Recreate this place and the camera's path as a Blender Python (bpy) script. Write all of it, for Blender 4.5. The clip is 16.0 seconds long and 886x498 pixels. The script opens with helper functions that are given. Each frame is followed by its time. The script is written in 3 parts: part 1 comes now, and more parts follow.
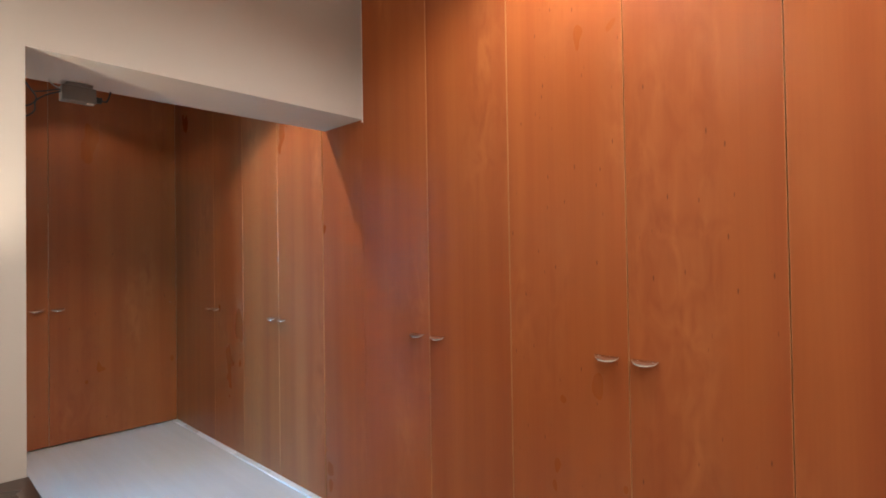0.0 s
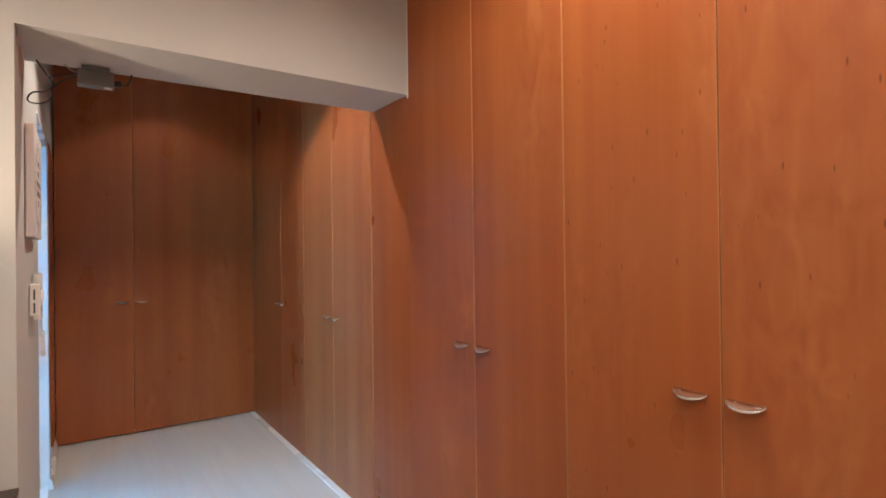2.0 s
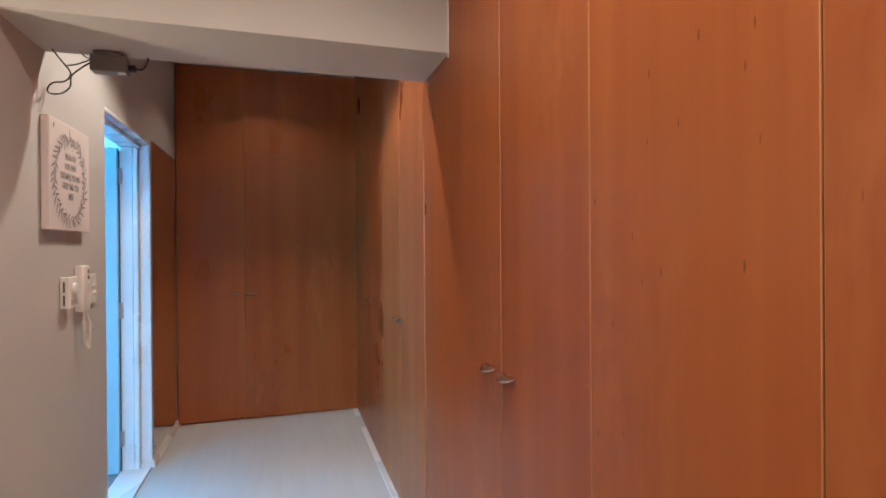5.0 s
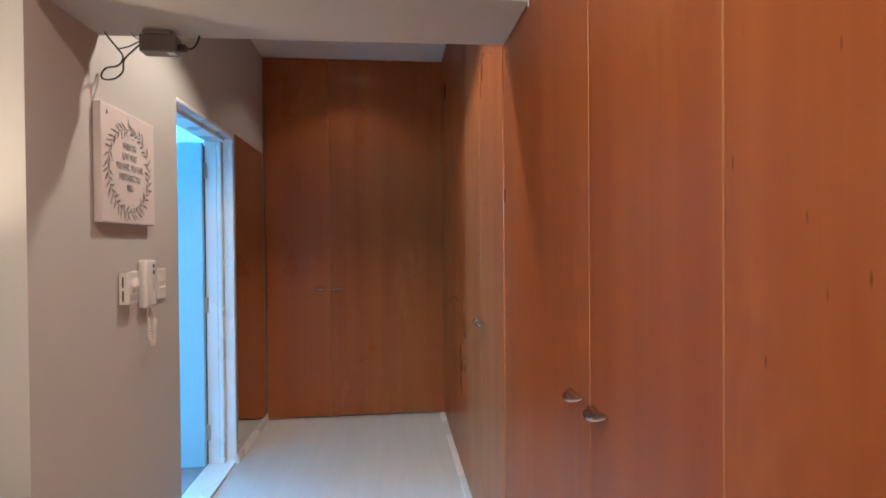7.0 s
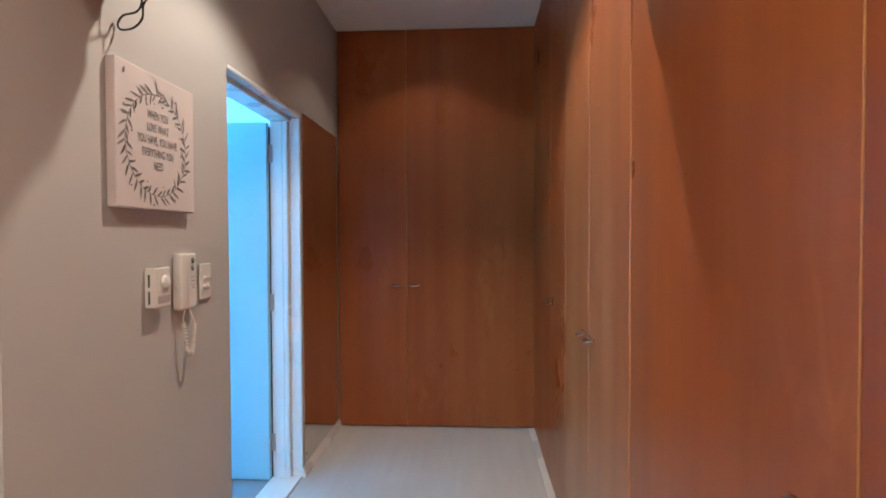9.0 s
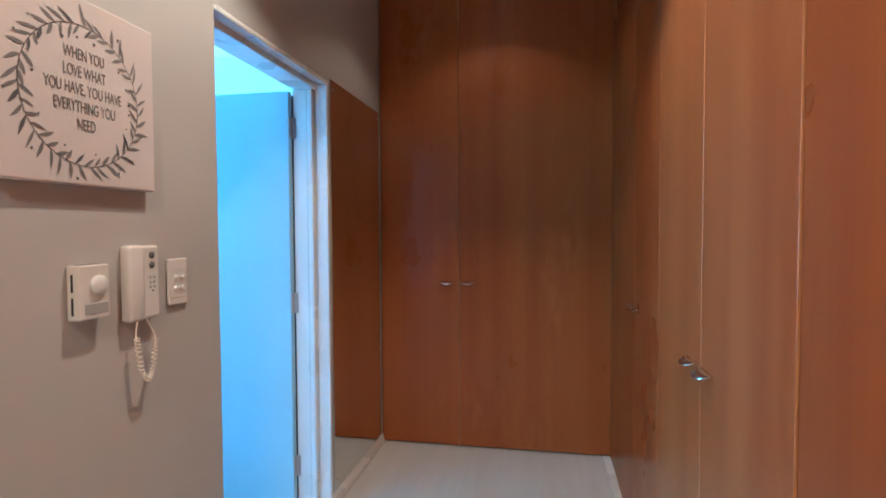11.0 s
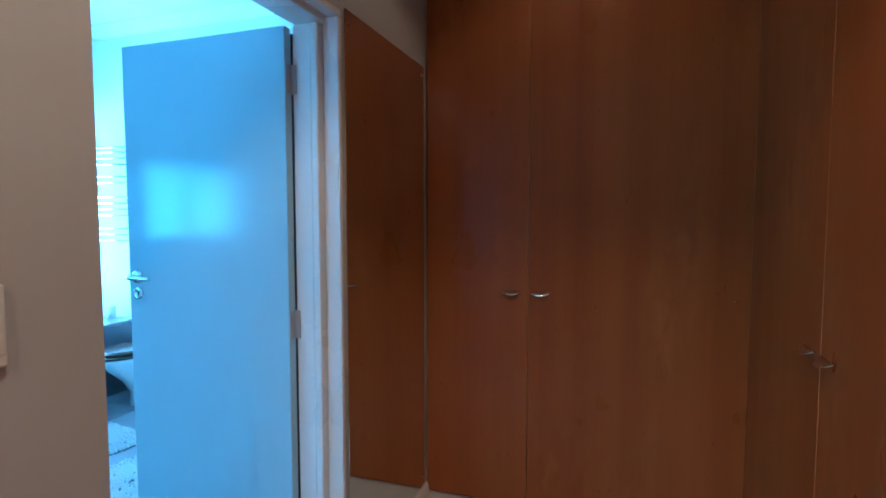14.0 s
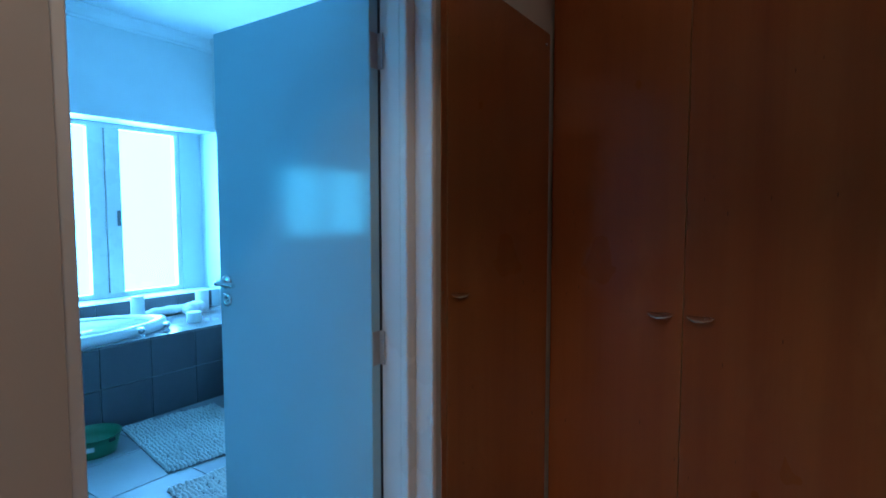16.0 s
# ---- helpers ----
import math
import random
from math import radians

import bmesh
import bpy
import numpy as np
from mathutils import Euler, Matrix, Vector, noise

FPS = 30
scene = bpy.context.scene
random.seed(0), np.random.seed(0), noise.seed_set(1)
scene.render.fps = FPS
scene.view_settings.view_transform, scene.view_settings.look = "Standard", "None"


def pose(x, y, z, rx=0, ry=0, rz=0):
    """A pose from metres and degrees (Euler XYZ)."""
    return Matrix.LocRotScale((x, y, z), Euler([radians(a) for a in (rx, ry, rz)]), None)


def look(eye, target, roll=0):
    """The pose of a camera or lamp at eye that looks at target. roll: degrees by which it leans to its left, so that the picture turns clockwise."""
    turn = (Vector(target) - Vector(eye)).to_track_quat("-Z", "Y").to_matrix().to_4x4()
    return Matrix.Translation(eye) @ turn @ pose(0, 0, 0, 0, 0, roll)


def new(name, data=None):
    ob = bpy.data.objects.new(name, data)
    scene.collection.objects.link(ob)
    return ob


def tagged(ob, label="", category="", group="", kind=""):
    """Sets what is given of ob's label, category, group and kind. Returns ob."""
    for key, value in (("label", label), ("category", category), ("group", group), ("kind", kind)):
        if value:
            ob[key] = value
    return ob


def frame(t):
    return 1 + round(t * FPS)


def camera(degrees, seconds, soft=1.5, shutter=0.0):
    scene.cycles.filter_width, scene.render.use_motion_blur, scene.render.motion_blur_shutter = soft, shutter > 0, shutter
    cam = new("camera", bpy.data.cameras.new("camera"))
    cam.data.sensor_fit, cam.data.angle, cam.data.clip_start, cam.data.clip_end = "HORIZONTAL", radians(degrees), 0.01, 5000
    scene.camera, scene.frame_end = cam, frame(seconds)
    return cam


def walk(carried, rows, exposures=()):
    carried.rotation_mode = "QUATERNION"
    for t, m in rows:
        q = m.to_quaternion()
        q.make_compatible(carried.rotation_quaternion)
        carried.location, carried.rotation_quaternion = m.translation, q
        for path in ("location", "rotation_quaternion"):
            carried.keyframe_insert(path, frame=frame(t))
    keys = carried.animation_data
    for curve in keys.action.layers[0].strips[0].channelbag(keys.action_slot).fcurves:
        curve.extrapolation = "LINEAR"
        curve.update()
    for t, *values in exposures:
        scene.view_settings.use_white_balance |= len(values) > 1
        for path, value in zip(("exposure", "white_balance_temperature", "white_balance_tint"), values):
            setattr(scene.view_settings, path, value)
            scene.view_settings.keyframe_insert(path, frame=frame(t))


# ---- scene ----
cam = camera(80.0, 16.0, 1.8)
PATH = [
    (0, (-0.858, 1.197, 1.428), (-2.246, 2.637, 1.458), -0.9),
    (0.5, (-0.865, 1.336, 1.427), (-2.336, 2.691, 1.451), -0.9),
    (1, (-0.878, 1.433, 1.417), (-2.422, 2.704, 1.431), -0.8),
    (1.5, (-0.943, 1.547, 1.421), (-2.539, 2.752, 1.432), -0.7),
    (2, (-0.989, 1.662, 1.432), (-2.636, 2.797, 1.442), -0.7),
    (2.5, (-1.009, 1.751, 1.438), (-2.699, 2.82, 1.445), -0.7),
    (3, (-1.025, 1.877, 1.436), (-2.777, 2.842, 1.439), -0.7),
    (3.5, (-1.021, 2.0, 1.43), (-2.834, 2.845, 1.429), -0.6),
    (3.7, (-1.031, 2.083, 1.412), (-2.877, 2.852, 1.418), -0.7),
    (6, (-1.356, 2.402, 1.439), (-3.297, 2.886, 1.423), -0.3),
    (6.5, (-1.43, 2.479, 1.428), (-3.399, 2.828, 1.411), -0.3),
    (7, (-1.504, 2.505, 1.419), (-3.494, 2.708, 1.399), -0.5),
    (7.5, (-1.654, 2.502, 1.414), (-3.652, 2.603, 1.389), -0.3),
    (8, (-1.808, 2.497, 1.427), (-3.808, 2.506, 1.396), -0.3),
    (8.5, (-1.897, 2.498, 1.419), (-3.895, 2.437, 1.38), -0.3),
    (9, (-2.019, 2.509, 1.417), (-4.015, 2.395, 1.371), -0.2),
    (9.5, (-2.175, 2.536, 1.419), (-4.166, 2.363, 1.366), -0.2),
    (10, (-2.296, 2.551, 1.409), (-4.28, 2.304, 1.343), -0.2),
    (10.2, (-2.355, 2.558, 1.399), (-4.334, 2.277, 1.332), -0.2),
    (12.5, (-2.973, 2.487, 1.409), (-4.915, 2.02, 1.309), -0.1),
    (13, (-3.1, 2.486, 1.41), (-5.025, 1.956, 1.305), 0.1),
    (13.5, (-3.252, 2.469, 1.397), (-5.161, 1.883, 1.29), 0.0),
    (14, (-3.411, 2.429, 1.429), (-5.304, 1.794, 1.302), -0.0),
    (14.5, (-3.508, 2.423, 1.432), (-5.372, 1.709, 1.3), 0.0),
    (15, (-3.626, 2.392, 1.432), (-5.445, 1.571, 1.306), 0.1),
    (15.5, (-3.753, 2.382, 1.459), (-5.494, 1.41, 1.309), 0.1),
    (16, (-3.834, 2.348, 1.439), (-5.494, 1.241, 1.303), -0.0),
]
EXPOSURES = [(0, 0.0), (3.5, -0.03), (6.0, -0.08), (10.0, -0.1), (12.5, -0.28), (13.5, -0.58), (14.5, -1.0), (15.2, -1.35), (16.0, -1.62)]
walk(cam, [(t, look(eye, target, roll)) for t, eye, target, roll in PATH], EXPOSURES)

# ---- light and exposure ----
world = bpy.data.worlds.new("world")
scene.world = world
world.use_nodes = True
wn = world.node_tree
sky = wn.nodes.new("ShaderNodeTexSky")
sky.sky_type, sky.sun_disc = "NISHITA", False
sky.sun_elevation, sky.sun_rotation = radians(35), radians(200)
wn.links.new(sky.outputs[0], wn.nodes["Background"].inputs[0])
wn.nodes["Background"].inputs[1].default_value = 0.1

WARM = (1.0, 0.90, 0.78)
CEIL = 2.94


def spot(x, y, z, power, size=122, blend=0.3, color=WARM):
    d = bpy.data.lights.new("downlight_beam", "SPOT")
    d.energy, d.spot_size, d.spot_blend, d.color, d.shadow_soft_size = power, radians(size), blend, color, 0.035
    ob = new("downlight_beam", d)
    ob.matrix_world = pose(x, y, z)
    return ob


HALL_LAMPS = [(-5.36, 2.22, 8.5, 118), (-3.86, 2.22, 78, 112)]
# first is placed from its highlights; the other three are unseen, added as fill
ROOM_LAMPS = [(-1.75, 2.42, 86), (-0.1, 2.42, 80), (-1.75, 0.95, 42), (-0.1, 0.95, 44)]
for lx, ly, power, cone in HALL_LAMPS:
    spot(lx, ly, CEIL - 0.045, power, cone, 0.35)
for lx, ly, power in ROOM_LAMPS:
    spot(lx, ly, CEIL - 0.045, power, 156, 0.6)
bulb = bpy.data.lights.new("table_lamp_bulb", "POINT")
bulb.energy, bulb.color, bulb.shadow_soft_size = 25, (1.0, 0.86, 0.66), 0.03
new("table_lamp_bulb", bulb).matrix_world = pose(-2.80, 0.98, 1.31)
DAY_BATH, DAY_OPEN = (0.125, 0.485, 1.0), (0.05, 0.54, 1.0)


def daylight(x, y, z, width, height, power, color):
    """The sky's light in a window opening, shining into the bathroom."""
    d = bpy.data.lights.new("window_daylight", "AREA")
    d.shape, d.size, d.size_y, d.energy, d.color = "RECTANGLE", width, height, power, color
    new("window_daylight", d).matrix_world = pose(x, y, z, 90)


daylight(-5.90, -2.54, 1.455, 1.39, 1.46, 640, DAY_BATH)
daylight(-1.55, -2.54, 1.575, 1.59, 0.84, 120, DAY_OPEN)


# ---- materials ----
def material(name):
    m = bpy.data.materials.new(name)
    m.use_nodes = True
    nt = m.node_tree
    return m, nt, nt.nodes["Principled BSDF"]


def node(nt, kind, **values):
    n = nt.nodes.new(kind)
    for key, v in values.items():
        n.inputs[key].default_value = v
    return n


def ramp(nt, fac, stops):
    r = nt.nodes.new("ShaderNodeValToRGB")
    e = r.color_ramp.elements
    while len(e) < len(stops):
        e.new(0.5)
    for i in reversed(range(len(stops))):
        e[i].position = stops[i][0]
    for i, (p, c) in enumerate(stops):
        e[i].color = (*c, 1)
    nt.links.new(fac, r.inputs[0])
    return r.outputs[0]


def mixed(nt, fac, a, b, mode="MIX"):
    m = nt.nodes.new("ShaderNodeMix")
    m.data_type, m.blend_type = "RGBA", mode
    for sock, v in ((m.inputs[0], fac), (m.inputs[6], a), (m.inputs[7], b)):
        if hasattr(v, "is_linked"):
            nt.links.new(v, sock)
        elif isinstance(v, tuple):
            sock.default_value = (*v, 1)
        else:
            sock.default_value = v
    return m.outputs[2]


def place(nt, scale, by_object=True):
    """World position, shifted at random from object to object, stretched by scale."""
    geo = nt.nodes.new("ShaderNodeNewGeometry")
    out = geo.outputs["Position"]
    if by_object:
        info = nt.nodes.new("ShaderNodeObjectInfo")
        mul = nt.nodes.new("ShaderNodeMath")
        mul.operation = "MULTIPLY"
        mul.inputs[1].default_value = 37.0
        nt.links.new(info.outputs["Random"], mul.inputs[0])
        add = nt.nodes.new("ShaderNodeVectorMath")
        nt.links.new(out, add.inputs[0])
        nt.links.new(mul.outputs[0], add.inputs[1])
        out = add.outputs[0]
    mp = node(nt, "ShaderNodeMapping", Scale=scale)
    nt.links.new(out, mp.inputs[0])
    return mp.outputs[0]


def noisy(nt, vec, scale, detail=4.0, rough=0.55, distort=0.0):
    n = node(nt, "ShaderNodeTexNoise", Scale=scale, Detail=detail, Roughness=rough, Distortion=distort)
    nt.links.new(vec, n.inputs["Vector"])
    return n.outputs["Fac"]


def bumped(nt, bsdf, height, strength, distance=0.002):
    b = node(nt, "ShaderNodeBump", Strength=strength, Distance=distance)
    nt.links.new(height, b.inputs["Height"])
    nt.links.new(b.outputs[0], bsdf.inputs["Normal"])


def cherry():
    m, nt, b = material("cherry_veneer")
    flow = noisy(nt, place(nt, (9, 9, 0.35)), 1.0, 4, 0.5)
    band = noisy(nt, place(nt, (7.5, 7.5, 0.14)), 1.0, 2, 0.5)
    fine = noisy(nt, place(nt, (85, 85, 1.8)), 1.0, 3, 0.6)
    cloud = noisy(nt, place(nt, (2.2, 2.2, 1.3)), 1.5, 3, 0.5)
    col = ramp(nt, flow, [(0.1, (0.195, 0.0349, 0.0120)), (0.5, (0.304, 0.0767, 0.0211)), (0.9, (0.437, 0.1282, 0.0384))])
    col = mixed(nt, 0.30, col, ramp(nt, fine, [(0.1, (0.199, 0.0379, 0.0106)), (0.9, (0.446, 0.1350, 0.0403))]))
    col = mixed(nt, 0.28, col, ramp(nt, cloud, [(0.15, (0.237, 0.0439, 0.0144)), (0.85, (0.418, 0.1265, 0.0384))]))
    col = mixed(nt, 0.34, col, ramp(nt, band, [(0.25, (0.204, 0.0336, 0.0096)), (0.75, (0.427, 0.1415, 0.0384))]))
    # curled figure, in patches only
    fig = noisy(nt, place(nt, (15, 15, 6)), 1.0, 2, 0.5, 0.9)
    patch = ramp(nt, noisy(nt, place(nt, (3.5, 3.5, 1.0)), 1.0, 1, 0.5), [(0.5, (0, 0, 0)), (0.72, (0.42, 0.42, 0.42))])
    col = mixed(nt, patch, col, ramp(nt, fig, [(0.2, (0.209, 0.0422, 0.0125)), (0.8, (0.532, 0.1982, 0.0720))]))
    # small dark gum streaks, a few to a door
    vor = node(nt, "ShaderNodeTexVoronoi", Scale=1.0)
    nt.links.new(place(nt, (40, 40, 9)), vor.inputs["Vector"])
    near = ramp(nt, vor.outputs["Distance"], [(0.05, (1, 1, 1)), (0.11, (0, 0, 0))])
    some = ramp(nt, vor.outputs["Color"], [(0.72, (0, 0, 0)), (0.76, (0.75, 0.75, 0.75))])
    col = mixed(nt, mixed(nt, 1.0, near, some, "MULTIPLY"), col, (0.081, 0.0186, 0.0086))
    nt.links.new(col, b.inputs["Base Color"])
    nt.links.new(ramp(nt, cloud, [(0.2, (0.25, 0.25, 0.25)), (0.8, (0.38, 0.38, 0.38))]), b.inputs["Roughness"])
    b.inputs["IOR"].default_value = 1.45
    b.inputs["Specular IOR Level"].default_value = 0.36
    bumped(nt, b, fine, 0.05, 0.001)
    return m


def paint(name, color, rough=0.6, bump=0.12, grain=220.0, spread=0.05, by_object=False):
    m, nt, b = material(name)
    big = noisy(nt, place(nt, (1, 1, 1), by_object), 1.7, 4)
    small = noisy(nt, place(nt, (1, 1, 1), by_object), grain, 3)
    lo, hi = (tuple(c * k for c in color) for k in (1 - spread, 1 + spread))
    nt.links.new(ramp(nt, big, [(0.3, lo), (0.7, hi)]), b.inputs["Base Color"])
    nt.links.new(ramp(nt, big, [(0.3, (rough - 0.05,) * 3), (0.7, (rough + 0.05,) * 3)]), b.inputs["Roughness"])
    bumped(nt, b, small, bump)
    return m


def metal(name, color, rough):
    m, nt, b = material(name)
    b.inputs["Metallic"].default_value = 1
    streak = noisy(nt, place(nt, (40, 400, 400)), 1.0, 2)
    nt.links.new(ramp(nt, streak, [(0.3, (rough - 0.06,) * 3), (0.7, (rough + 0.06,) * 3)]), b.inputs["Roughness"])
    b.inputs["Base Color"].default_value = (*color, 1)
    return m


def laminate():
    m, nt, b = material("pale_laminate")
    long = noisy(nt, place(nt, (1.2, 16, 1)), 1.0, 5, 0.6, 0.4)
    blot = noisy(nt, place(nt, (1, 1, 1)), 2.5, 4)
    col = ramp(nt, long, [(0.2, (0.54, 0.525, 0.50)), (0.8, (0.66, 0.65, 0.63))])
    col = mixed(nt, 0.35, col, ramp(nt, blot, [(0.2, (0.53, 0.51, 0.48)), (0.8, (0.68, 0.665, 0.64))]))
    nt.links.new(col, b.inputs["Base Color"])
    nt.links.new(ramp(nt, blot, [(0.3, (0.32,) * 3), (0.7, (0.44,) * 3)]), b.inputs["Roughness"])
    bumped(nt, b, long, 0.08, 0.001)
    return m


def glow(name, color, strength):
    m, nt, b = material(name)
    b.inputs["Base Color"].default_value = (0, 0, 0, 1)
    b.inputs["Emission Color"].default_value = (*color, 1)
    b.inputs["Emission Strength"].default_value = strength
    return m


def clear_glass():
    """Thin window glass: mostly straight through, with a faint gloss."""
    m, nt, b = material("window_glass")
    clear = node(nt, "ShaderNodeBsdfTransparent", Color=(0.95, 0.96, 0.96, 1))
    gloss = node(nt, "ShaderNodeBsdfGlossy", Roughness=0.02)
    mix = node(nt, "ShaderNodeMixShader", Fac=0.06)
    nt.links.new(clear.outputs[0], mix.inputs[1])
    nt.links.new(gloss.outputs[0], mix.inputs[2])
    nt.links.new(mix.outputs[0], nt.nodes["Material Output"].inputs["Surface"])
    nt.nodes.remove(b)
    return m


CHERRY = cherry()
# paler door edges: the light they catch is put into their colour
EDGE_LIT = paint("lit_veneer_edge", (0.46, 0.19, 0.075), 0.4, 0.1, 120, 0.15)
WALL = paint("grey_beige_wall_paint", (0.50, 0.472, 0.447), 0.7, 0.10, 260, 0.03)
CEILING = paint("white_ceiling_paint", (0.78, 0.76, 0.73), 0.8, 0.08)
TRIM = paint("white_gloss_trim", (0.80, 0.79, 0.77), 0.28, 0.04)
# part of the daylight's cyan is put into the door and bathroom paints
DOORP = paint("day_tinted_door_enamel", (0.37, 0.61, 0.70), 0.10, 0.03, 120, 0.03)
BATHWALL = paint("pale_bathroom_paint", (0.67, 0.75, 0.76), 0.6, 0.08)
BATHCEIL = paint("bathroom_ceiling_paint", (0.77, 0.83, 0.83), 0.75, 0.06)
FLOOR = laminate()
SLATE = paint("slate_tile", (0.085, 0.088, 0.10), 0.38, 0.25, 60, 0.25, True)
FLOORTILE = paint("grey_floor_tile", (0.27, 0.27, 0.28), 0.36, 0.2, 50, 0.18, True)
# glossy slate top, lightened to hold the window's brightness in its colour
DECKTILE = paint("glazed_deck_tile_lit", (0.20, 0.205, 0.22), 0.16, 0.15, 60, 0.2, True)
GROUT = paint("pale_grout", (0.30, 0.30, 0.30), 0.85, 0.3)
PLASTIC = paint("white_plastic", (0.74, 0.70, 0.65), 0.38, 0.03)
IVORY = paint("ivory_cord", (0.76, 0.70, 0.62), 0.45, 0.03)
GREYPL = paint("grey_plastic", (0.16, 0.155, 0.15), 0.45, 0.05)
LIGHTGREY = paint("light_grey_plastic", (0.40, 0.39, 0.38), 0.5, 0.05)
# also fills slots, keyhole and the hinge gap, where black stands in for shade
BLACK = paint("black_rubber_and_shade", (0.02, 0.02, 0.022), 0.5, 0.05)
CANVAS = paint("whitewashed_canvas", (0.66, 0.575, 0.55), 0.85, 0.5, 500, 0.06)
INK = paint("charcoal_ink", (0.10, 0.09, 0.095), 0.8, 0.1, 200, 0.4)
INKPALE = paint("faded_ink", (0.19, 0.17, 0.17), 0.85, 0.1, 200, 0.4)
NICKEL = metal("brushed_nickel", (0.84, 0.82, 0.80), 0.22)
CHROME = metal("polished_chrome", (0.80, 0.81, 0.82), 0.10)
CERAMIC = paint("white_ceramic", (0.86, 0.86, 0.85), 0.10, 0.01)
SEATWOOD = paint("dark_wood_seat", (0.07, 0.035, 0.025), 0.25, 0.08)
RUG = paint("white_tufted_cotton", (0.62, 0.62, 0.60), 0.95, 0.9, 90, 0.18)
RUGDARK = paint("grey_rug_thread", (0.10, 0.11, 0.12), 0.95, 0.9, 90, 0.18)
GREEN = paint("green_plastic", (0.02, 0.20, 0.10), 0.35, 0.03)
TOWEL = paint("white_towelling", (0.80, 0.80, 0.79), 0.95, 1.0, 300, 0.06)
CANDLE = paint("white_wax", (0.82, 0.80, 0.76), 0.5, 0.05)
PINK = paint("pink_wax", (0.62, 0.14, 0.12), 0.45, 0.05)
DARKWOOD = paint("dark_stained_wood", (0.035, 0.02, 0.015), 0.3, 0.15, 60, 0.3)
SHADE = paint("linen_shade", (0.55, 0.48, 0.38), 0.9, 0.5, 400)
DARKGAP = paint("dark_carcass", (0.09, 0.03, 0.012), 0.8, 0.1)
MIRROR, mnt, mb = material("mirror_silver")
mb.inputs["Metallic"].default_value, mb.inputs["Roughness"].default_value = 1, 0.03
mb.inputs["Base Color"].default_value = (0.80, 0.82, 0.80, 1)
GLASS = clear_glass()
SKYGLOW = glow("daylight_outside", DAY_BATH, 26.0)
SKYGLOW_OPEN = glow("open_daylight_outside", DAY_OPEN, 12.0)
LAMPGLOW = glow("lamp_glass", (1.0, 0.93, 0.82), 14)


# ---- mesh helpers ----
def finish(name, bm, mat, parent=None, smooth=False):
    me = bpy.data.meshes.new(name)
    bmesh.ops.recalc_face_normals(bm, faces=bm.faces)
    bm.to_mesh(me)
    bm.free()
    for mm in mat if isinstance(mat, (list, tuple)) else [mat]:
        me.materials.append(mm)
    if smooth:
        for p in me.polygons:
            p.use_smooth = True
    ob = new(name, me)
    ob.parent = parent
    return ob


def add_box(bm, lo, hi, bevel=0.0, segs=2, turn=None):
    c = [(a + b) / 2 for a, b in zip(lo, hi)]
    s = [abs(b - a) for a, b in zip(lo, hi)]
    m = Matrix.Translation(c) @ Matrix.Diagonal((*s, 1))
    vs = bmesh.ops.create_cube(bm, size=1, matrix=m)["verts"]
    if bevel:
        es = list({e for v in vs for e in v.link_edges})
        bmesh.ops.bevel(bm, geom=es, offset=bevel, segments=segs, profile=0.5, affect="EDGES")


def box(name, lo, hi, mat, parent=None, bevel=0.0, segs=2):
    bm = bmesh.new()
    add_box(bm, lo, hi, bevel, segs)
    return finish(name, bm, mat, parent)


def boxes(name, items, mat, parent=None, bevel=0.0):
    bm = bmesh.new()
    for lo, hi in items:
        add_box(bm, lo, hi, bevel)
    return finish(name, bm, mat, parent)


def turned(name, profile, mat, parent=None, steps=32, m=None, sx=1.0, sy=1.0):
    """A solid of revolution about z from (radius, height) pairs."""
    bm = bmesh.new()
    rings = []
    for r, z in profile:
        rings.append([bm.verts.new((sx * r * math.cos(2 * math.pi * k / steps), sy * r * math.sin(2 * math.pi * k / steps), z)) for k in range(steps)])
    for a, b in zip(rings, rings[1:]):
        for k in range(steps):
            bm.faces.new((a[k], a[(k + 1) % steps], b[(k + 1) % steps], b[k]))
    bm.faces.new(rings[0][::-1])
    bm.faces.new(rings[-1])
    if m is not None:
        bmesh.ops.transform(bm, matrix=m, verts=bm.verts)
    ob = finish(name, bm, mat, parent, True)
    return ob


def tube(name, pts, radius, mat, parent=None, cyclic=False, res=3):
    cu = bpy.data.curves.new(name, "CURVE")
    cu.dimensions, cu.bevel_depth, cu.bevel_resolution, cu.use_fill_caps = "3D", radius, res, True
    sp = cu.splines.new("POLY")
    sp.points.add(len(pts) - 1)
    for p, q in zip(sp.points, pts):
        p.co = (*q, 1)
    sp.use_cyclic_u = cyclic
    tmp = bpy.data.objects.new(name, cu)
    me = bpy.data.meshes.new_from_object(tmp)
    bpy.data.objects.remove(tmp)
    me.materials.clear()
    me.materials.append(mat)
    for p in me.polygons:
        p.use_smooth = True
    ob = new(name, me)
    ob.parent = parent
    return ob


def smooth_line(keys, n=8):
    """Points of a smooth curve through the keys."""
    k = [Vector(p) for p in keys]
    k = [2 * k[0] - k[1]] + k + [2 * k[-1] - k[-2]]
    out = []
    for a, b, c, d in zip(k, k[1:], k[2:], k[3:]):
        for i in range(n):
            t = i / n
            out.append(0.5 * (2 * b + (c - a) * t + (2 * a - 5 * b + 4 * c - d) * t * t + (3 * b - a - 3 * c + d) * t ** 3))
    return out + [k[-2]]


def empty(name, m, label, category, group=""):
    ob = new(name)
    ob.empty_display_size = 0.1
    ob.matrix_world = m
    return tagged(ob, label, category, group)


def structure(ob, label):
    return tagged(ob, label, kind="structure")


